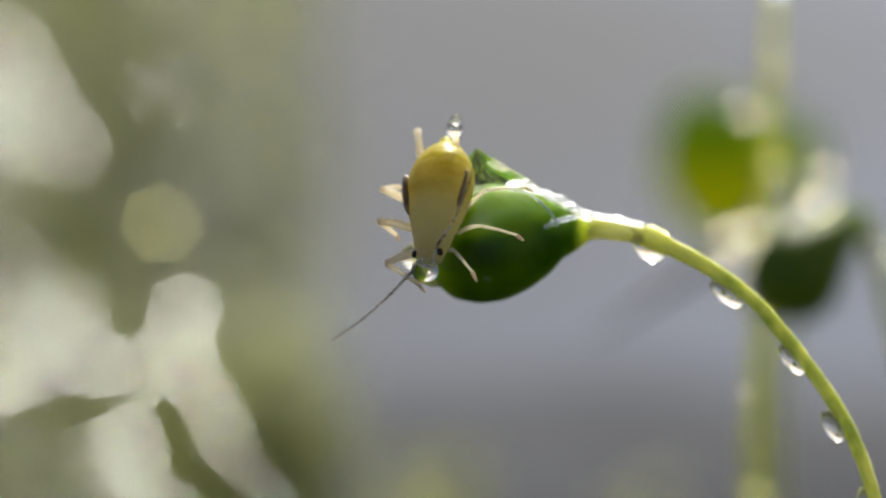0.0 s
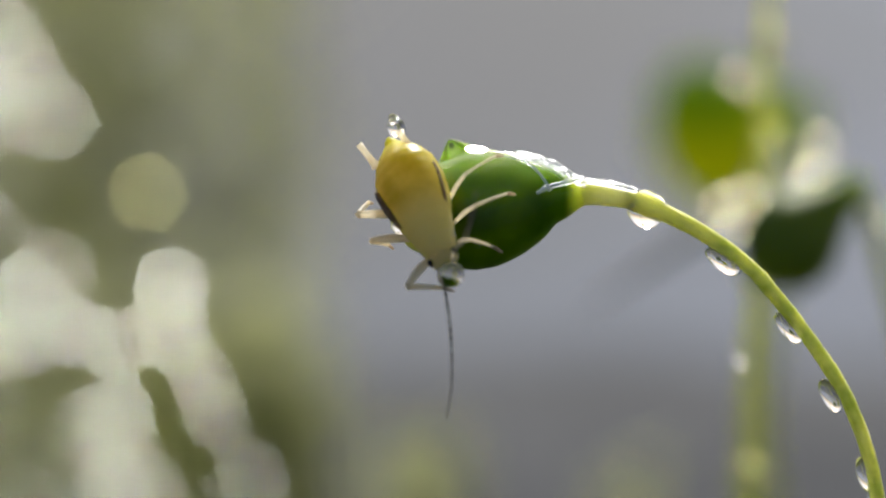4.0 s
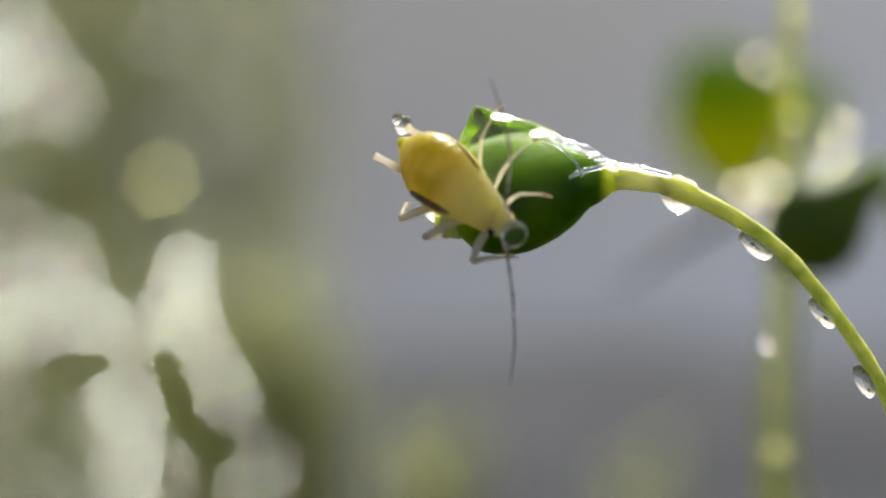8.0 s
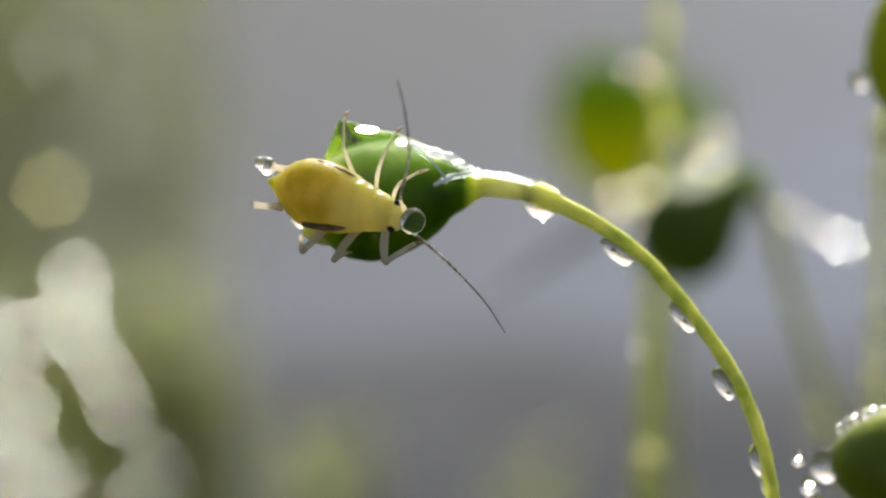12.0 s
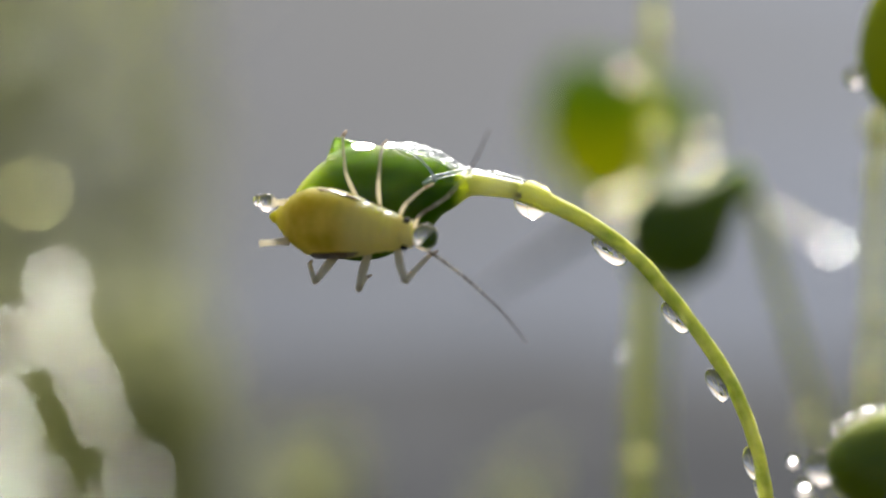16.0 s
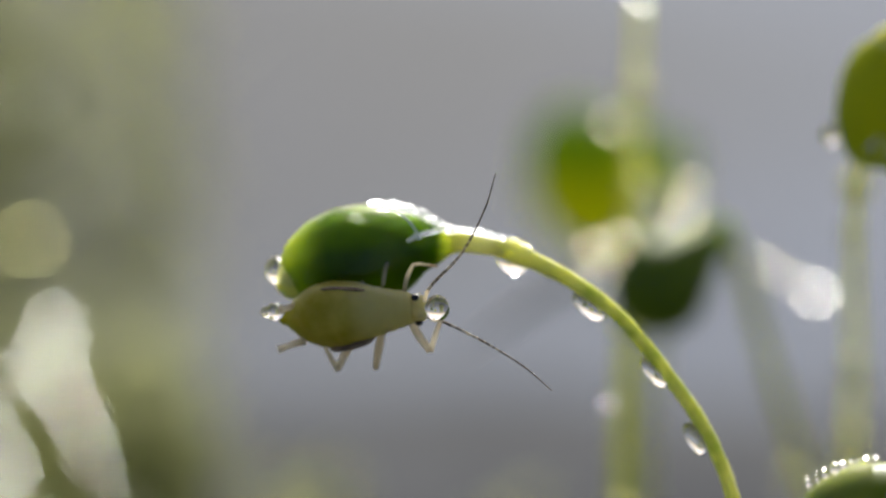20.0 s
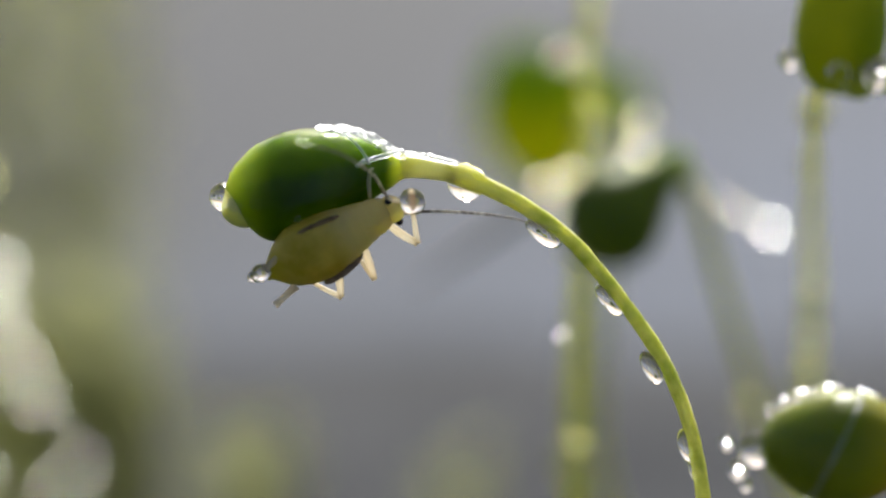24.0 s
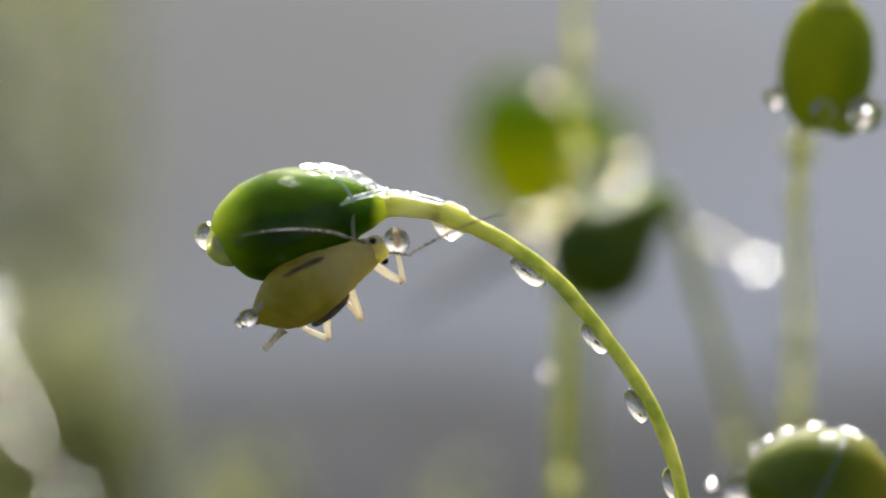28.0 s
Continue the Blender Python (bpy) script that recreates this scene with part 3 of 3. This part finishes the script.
# drops that catch the sun out of focus
SUNWARD = Vector((math.sin(turn) * math.cos(up), math.cos(turn) * math.cos(up), math.sin(up)))


def spread_shape(size, wide, flat, turned, sides):
    """A spread drop: a nearly level crown, a rounded rim and a narrower foot."""
    rings = [(1.0, 0.35), (0.93, 0.8), (0.87, 0.97), (0.84, 1.0), (0.78, 1.0)]
    verts, faces = [], []
    for r, h in [(0.8, -1.0), (0.95, -0.4)] + rings:
        verts += [turned @ Vector((size * wide * r * math.cos(math.tau * j / sides), size * r * math.sin(math.tau * j / sides), size * flat * h)) for j in range(sides)]
    for i in range(len(rings) + 1):
        for j in range(sides):
            k = (j + 1) % sides
            faces.append((i * sides + j, i * sides + k, (i + 1) * sides + k, (i + 1) * sides + j))
    faces.append(tuple(reversed(range(sides))))
    faces.append(tuple(range((len(rings) + 1) * sides, (len(rings) + 2) * sides)))
    return verts, faces


def flat_drop(u, v, deep, size, group, mat=None, flat=0.1, tilt=0.0, wide=1.0, into=None):
    """A drop spread flat, turned half way between the sun and the open side so that it glints."""
    p = at(u, v, deep)
    facing = (SUNWARD + (at(0, 0, -60) - p).normalized()).normalized()
    facing = (facing + Vector((rng.uniform(-tilt, tilt), rng.uniform(-tilt, tilt), rng.uniform(-tilt, tilt)))).normalized()
    turned = facing.to_track_quat("Z", "Y").to_matrix()
    if into is not None:
        verts, faces = spread_shape(size, wide, flat, turned, 12)
        first = len(into[0])
        into[0].extend(p + Vector(v) for v in verts)
        into[1].extend(tuple(i + first for i in f) for f in faces)
        return None
    ob = part("dew_drop", spread_shape(size, wide, flat, turned, 22), mat or flat_water)
    ob.location = p * MM
    return tagged(ob, "flattened dew drop added as a glint of the sun", "drop", group)


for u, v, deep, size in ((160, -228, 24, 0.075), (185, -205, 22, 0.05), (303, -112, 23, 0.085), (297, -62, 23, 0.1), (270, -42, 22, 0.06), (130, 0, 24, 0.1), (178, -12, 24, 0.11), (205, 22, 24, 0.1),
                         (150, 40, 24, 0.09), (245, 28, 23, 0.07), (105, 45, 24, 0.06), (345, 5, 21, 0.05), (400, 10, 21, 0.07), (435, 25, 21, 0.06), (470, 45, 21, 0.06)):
    flat_drop(u, v, deep, size * 0.74, "sunlit drops behind", cream_tint_glint, 0.15)
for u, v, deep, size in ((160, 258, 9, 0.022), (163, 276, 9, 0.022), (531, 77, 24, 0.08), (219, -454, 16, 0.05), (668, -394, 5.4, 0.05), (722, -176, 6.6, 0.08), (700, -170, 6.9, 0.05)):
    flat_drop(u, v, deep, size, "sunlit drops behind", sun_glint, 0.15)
TUFT_DROPS = (
    (-1162, -313, 58, 1.2), (-1182, -202, 46, 1.4), (-1062, -150, 60, 1.3), (-1120, -230, 62, 1.1), (-1210, -120, 60, 1.0),
    (-1062, 130, 60, 1.2), (-1105, 175, 60, 1.4), (-1015, 234, 44, 1.2), (-939, 258, 46, 1.2), (-1130, 250, 54, 1.3),
    (-845, 145, 42, 1.1), (-838, 245, 40, 1.1), (-858, 195, 44, 0.7), (-944, 390, 48, 1.7), (-1000, 405, 44, 0.8), (-949, 512, 50, 1.5), (-885, 505, 42, 0.8), (-1112, 537, 56, 1.2),
    (-792, 318, 38, 0.7), (-770, 378, 38, 0.7), (-700, 488, 44, 0.6), (-735, 540, 44, 0.6), (-890, -259, 50, 0.35), (-1165, 390, 50, 0.7), (-1175, 60, 58, 0.8), (-1190, 260, 52, 1.0))
flat_drop(-890, -13, 45, 0.15, "sunlit drops on the tall moss", yellow_tint_water, 0.2)
stem_verts, stem_faces = [], []
for u, v, deep, size in TUFT_DROPS:
    p = flat_drop(u, v, deep, 0.115 * (60 + deep) / 110 * size ** 0.5, "sunlit drops on the tall moss", tuft_glint).location / MM
    verts, faces = tube([Vector((p.x, p.y + 0.12, 2.0)), Vector((p.x + 0.1, p.y + 0.12, 0.5 * p.z)), p + Vector((0, 0.06, -0.02))], (0.03, 0.025, 0.02), 5)
    first = len(stem_verts)
    stem_verts += verts
    stem_faces += [tuple(i + first for i in f) for f in faces]
tip_roots = [Vector((p.x, p.y, 2.0)) for p in (at(rng.uniform(*rng.choice(((-450, -330), (-450, -330), (-70, 30)))), 0, rng.uniform(56, 62)) for _ in range(14))]
tips = part("low_moss_tips", moss_shoots(rng, tip_roots, 3.9, 1.2, 0.05, 22), tall_leaf)
tagged(tips, "low yellow-green moss tips far out of focus", "moss", kind="stuff")
stems = part("bare_moss_shoots", (stem_verts, stem_faces), tall_leaf)
tagged(stems, "thin bare moss shoots tipped with dew", "moss", kind="stuff")
# a smooth facet on the peak of water, which flashes when the peak leans so that it faces the sun
spot = at(-316, -117, -0.42)
facing = (SUNWARD + (at(0, 0, -60) - spot).normalized()).normalized()
upright = peak_pose(-365, -134).inverted()
facet = part("facet", spread_shape(0.13, 1.5, 0.12, upright.to_3x3() @ facing.to_track_quat("Z", "Y").to_matrix(), 22), keen_glint, water_peak, "bright flat facet of water")
facet.location = upright @ (spot * MM)
# sparkles on the stalk, the capsule and its film: facets added as their highlights
for u, v, size in ((0, 37, 0.05), (-2, -28, 0.06), (150, 116, 0.05), (270, 236, 0.045), (340, 355, 0.04), (402, 494, 0.03), (-428, 18, 0.03), (-410, -12, 0.03)):
    flat_drop(u, v, 0.12, size * 0.9, "sparkling beads", sun_glint, 0.1)
# wide and tiny drops added as the film's glare along its crest
for u, v, size in ((-252, -92, 0.1), (-225, -89, 0.08)):
    flat_drop(u, v, -0.12, size, "sparkling beads", sparkle, 0.08, 0.0, 1.5)
for i in range(90):
    u = rng.uniform(-240, -105) if i < 65 else rng.uniform(-105, -12)
    crest = float(np.interp(u, (-225, -183, -150, -118, -60, -12), (-93, -82, -67, -50, -46, -32)))
    flat_drop(u, crest + rng.uniform(-2, 14 if i < 65 else 7), rng.uniform(-0.22, 0.05), rng.uniform(0.012, 0.034 if i < 65 else 0.022), "sparkling beads", sparkle, 0.22, 0.22, rng.uniform(1, 2))
# a ridge with fine beads, added as the film's glare, and a broad flat drop beside it
ridge = part("dew_ridge", tube(curve_points([at(-246, -92, -0.1), at(-225, -88, -0.12), at(-183, -76, -0.12), at(-150, -61, -0.1), at(-118, -46, -0.05), at(-60, -40, 0), at(-14, -29, 0)], 60), (0.02, 0.085, 0.1, 0.09, 0.06, 0.035, 0.02), 14, 0.4), glare_water)
ridge.visible_shadow = False
tagged(ridge, "ridge added as the film's sunlit glare along the wet capsule", "water")
broad_beads = ([], [])
for i in range(420):
    u = rng.uniform(-243, -108)
    crest = float(np.interp(u, (-243, -183, -150, -118, -108), (-97, -84, -69, -52, -48)))
    flat_drop(u, crest + rng.uniform(-3, 13), rng.uniform(-0.26, -0.08), rng.uniform(0.008, 0.02), "sparkling beads", flat_water, 0.25, 0.5, rng.uniform(1, 1.8), broad_beads)
# a still thread added for the white glitter of a dewy leg
thread = part("dew_thread", tube(curve_points([at(-196, -24, -0.5), at(-178, -34, -0.44), at(-150, -42, -0.33), at(-112, -50, -0.18)], 24), (0.02, 0.034, 0.03, 0.036, 0.02), 10, 0.5), glare_water)
thread.visible_shadow = False
tagged(thread, "thread added as the glitter of a dewy leg across the capsule's neck", "dew")
for i in range(12):
    k = i / 11
    flat_drop(-194 + 80 * k + rng.uniform(-3, 3), -27 - 22 * k + rng.uniform(-4, 4), -0.52 + 0.3 * k, rng.uniform(0.008, 0.016), "sparkling beads", sparkle, 0.22, 0.4, rng.uniform(1, 2))
# drops whose yellow light from the stalks lies in the water's tint
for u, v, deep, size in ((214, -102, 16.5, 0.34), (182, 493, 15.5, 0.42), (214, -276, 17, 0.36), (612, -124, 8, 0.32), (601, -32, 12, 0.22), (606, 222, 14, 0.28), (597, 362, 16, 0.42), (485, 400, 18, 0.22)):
    dew(at(u, v, deep), size, label="dew drop on a moss stalk, its yellow light put into the tint", mat=yellow_tint_water, group="stalk drops behind")

# ---- dew on the nearer fruits ----
def broad_edge(u):
    """How far below the first bead the upper edge of the broad capsule lies."""
    return 366 + (32 * ((u - 655) / 110) ** 2 if u < 655 else 24 * ((u - 655) / 85) ** 2)


for u, v, deep, size in ((516, 478, -3.0, 0.24), (464, 467, -3.0, 0.1), (484, 514, -3.0, 0.14), (498, 540, -2.8, 0.1)):
    dew(at(u, v, deep), size, label="clear dew drop on the broad capsule", wobble=0.02)
for i in range(14):
    k = i / 13
    dew(at(538 + 205 * k, broad_edge(538 + 205 * k) + 4 + 8 * rng.random(), -3.2 + 0.3 * rng.random()), 0.035 + 0.05 * rng.random(), label="tiny bead of dew along the broad capsule", wobble=0.02)
for u, v, deep, size in ((569, -217, 5, 0.16), (690, -180, 5, 0.3), (655, -192, 4.6, 0.18), (656, -384, 5, 0.14), (728, -188, 5, 0.28)):
    dew(at(u, v, deep), size, label="clear dew drop on the upright capsule", wobble=0.02)
for i in range(14):
    k = (i + rng.uniform(-0.6, 0.6)) / 13
    flat_drop(540 + 200 * k, broad_edge(540 + 200 * k) + rng.uniform(-2, 5), -3.25, 0.012 + 0.036 * rng.random() ** 2, "sparkling beads", sun_glint, 0.3, 0.1, 0.55)
for u, v, deep, size in ((463, 466, -3.2, 0.022), (484, 514, -3.25, 0.036)):
    flat_drop(u, v, deep, size, "sparkling beads", bead_water, 0.15, 0.0, 1.4)
# the fine beads that make up the film's glitter
fine_dew = part("fine_dew", broad_beads, sparkle)
tagged(fine_dew, "fine beads added as the film's glitter along the capsule's ridge", "dew", kind="stuff")
# a withered pale leaf tip behind the stalk
tip = part("withered_leaf", tube(curve_points([at(175, 0, 22), at(110, 40, 22), at(0, 110, 22), at(-115, 188, 22)], 20), (0.1, 0.2, 0.12, 0.02), 10, 0.1, 0.3), withered)
tagged(tip, "pale withered leaf tip hanging out of focus", "leaf")


# ---- what moves ----
# seconds; middle of the body right of and below the first bead; heading in the view; lean away; depth in mm; roll
APHID = [
    (0.0, -391, -72, -96, 34, -1.0, 20), (0.5, -391, -74, -93, 34, -1.0, 18), (1.0, -390, -74, -91, 34, -1.0, 15), (2.0, -404, -54, -78, 33, -1.0, 12),
    (3.0, -408, -26, -69, 28, -1.0, 8), (4.5, -406, 0, -61, 23, -1.0, 5), (5.0, -405, 2, -58, 23, -1.0, 4), (6.0, -400, 1, -53, 24, -1.0, 2),
    (7.0, -400, -6, -45, 25, -1.0, 0), (8.0, -401, -12, -38, 25, -1.0, 0), (9.0, -394, -4, -34, 25, -1.0, 0), (10.0, -393, -9, -33, 25, -1.0, 0),
    (11.0, -392, -4, -27, 25, -1.0, 0), (12.0, -370, 3, -15, 22, -1.0, 0), (13.5, -356, 24, -11, 20, -1.0, 0), (15.0, -342, 45, -9, 18, -0.98, 2),
    (16.0, -336, 51, -7, 18, -0.95, 4), (17.0, -331, 60, -5, 17, -0.95, 5), (18.0, -320, 71, -2, 17, -0.95, 8), (19.0, -314, 83, 1, 15, -0.88, 12),
    (20.0, -292, 108, 5, 12, -0.82, 18), (21.0, -264, 115, 17, 8, -0.62, 25), (22.0, -244, 114, 26, 4, -0.45, 30), (25.0, -236, 106, 28.5, 0, -0.45, 30),
    (26.0, -240, 111, 30.6, 0, -0.45, 30), (28.0, -234, 114, 30, 0, -0.45, 30),
]
# seconds; the way each antenna points in the view
FEELERS = [
    (0.0, -136, 66), (0.5, -150, 74), (1.0, -158, 80), (1.5, -125, 84), (2.0, -96, 87), (2.5, -118, 82), (4.5, -80, 65), (5.0, -101, 60), (5.5, -113, 68), (6.0, -82, 76), (6.5, -110, 70), (7.0, -80, 62),
    (7.5, -72, 85), (8.0, -86, 98), (9.0, -97, 104), (9.5, -98, 102), (10.0, -110, 95), (10.5, -100, 85), (11.0, -87, 75), (11.5, -66, 84), (12.0, -45, 92), (12.5, -70, 88), (14.5, -40, 64), (15.0, -42, 58),
    (16.0, -41, 52), (17.0, -23, 105), (18.0, -27, 80), (19.0, -36, 72), (20.0, -30, 61), (21.0, -18, 75), (22.0, -28, 78), (22.5, -18, 95), (23.5, -8, 130), (24.5, -4, 158), (25.0, -3, 163), (26.0, 2, 163), (27.0, -11, 172), (28.0, -14, 178)]
# seconds; how far each antenna reaches towards the viewer
REACH_A = ((0.0, 0.9), (0.8, 0.2), (6.0, 0.12), (9.0, 0.15), (10.0, 0.6), (11.0, 0.35), (12.0, 0.12), (25.0, 0.3), (26.0, 0.7), (27.0, 1.25), (28.0, 1.3))
REACH_B = ((0.0, 0.8), (1.0, 2.4), (2.0, 2.0), (4.5, 1.7), (5.0, 1.6), (6.0, 1.3), (7.0, 1.2), (8.0, 0.4), (10.0, 0.4), (11.0, 0.12), (12.0, 0.6), (12.5, 0.6), (15.0, 1.2), (16.0, 0.75), (17.0, 1.6), (18.0, 1.6), (19.0, 0.8),
           (20.0, 0.15), (21.0, 1.2), (22.0, 0.9), (25.0, 1.4), (26.0, 0.9), (27.0, 0.4), (28.0, 0.4))
# seconds; how far the first antenna is bent at its elbow
ELBOW = [(0.0, 0), (25.0, 0), (26.0, 8), (26.5, 26), (27.0, 44), (28.0, 50)]
# seconds; tip of the water peak
PEAK = [(0.0, -320, -165), (1.0, -334, -161), (2.0, -348, -148), (4.5, -352, -114), (5.0, -350, -114), (6.0, -346, -133), (7.0, -353, -141), (8.0, -363, -149), (10.0, -357, -153), (11.0, -359, -141),
        (12.0, -366, -140), (15.0, -356, -112), (17.0, -345, -98), (18.0, -335, -88), (19.0, -330, -82), (28.0, -330, -82)]
VIEW = Matrix((RIGHT, ABOVE, -AWAY)).transposed()


def aphid_turn(heading, lean, roll):
    h, l = radians(heading), radians(lean)
    ahead = Vector((math.cos(h) * math.cos(l), math.sin(h) * math.cos(l), math.sin(l)))
    back = Vector((0, 0, 1))
    back = (back - ahead * back.dot(ahead)).normalized()
    m = Matrix((ahead, back.cross(ahead), back)).transposed()
    return VIEW @ m @ Matrix.Rotation(radians(roll), 3, "X")


def motions():
    rows = []
    for t, u, v, heading, lean, deep, roll in APHID:
        m = aphid_turn(heading, lean, roll).to_4x4()
        m.translation = at(u, v, deep) * MM
        rows.append((t, m))
    walk(aphid, rows)
    walk(water_peak, [(t, peak_pose(u, v)) for t, u, v in PEAK])
    times = [r[0] for r in APHID]
    step = random.Random(9)
    for i, leg in enumerate(aphid_legs):
        seat, keys = leg.location.copy(), []
        for t in times:
            fold = float(np.interp(t, (17, 21), (0, -112 if i < 2 else -75))) if i < 3 else 0.0
            swing = (step.uniform(-9, 9) if t < 22 else 0.0) + (34 if i == 5 and t == 11.0 else 0)
            m = pose(0, 0, 0, fold + step.uniform(-3, 3), 0, swing)
            m.translation = seat
            keys.append((t, m))
        walk(leg, keys)
    for (feeler, elbow), side in zip(aphid_feelers, (1, 2)):
        seat = feeler.location.copy()
        keys = []
        for row in FEELERS:
            body = [float(np.interp(row[0], times, [r[i] for r in APHID])) for i in (3, 4, 6)]
            a = radians(row[side])
            reach_by = REACH_A if side == 1 else REACH_B
            way = Vector((math.cos(a), math.sin(a), float(np.interp(row[0], [r[0] for r in reach_by], [r[1] for r in reach_by]))))
            local = aphid_turn(*body).transposed() @ (VIEW @ way)
            m = local.to_track_quat("X", "Z").to_matrix().to_4x4()
            m.translation = seat
            keys.append((row[0], m))
        walk(feeler, keys)
        for tip in feeler.children[2:] if side == 1 else ():
            about = Matrix.Translation(elbow * MM)
            walk(tip, [(t, about @ pose(0, 0, 0, 0, bend, 0) @ about.inverted()) for t, bend in ELBOW])


motions()
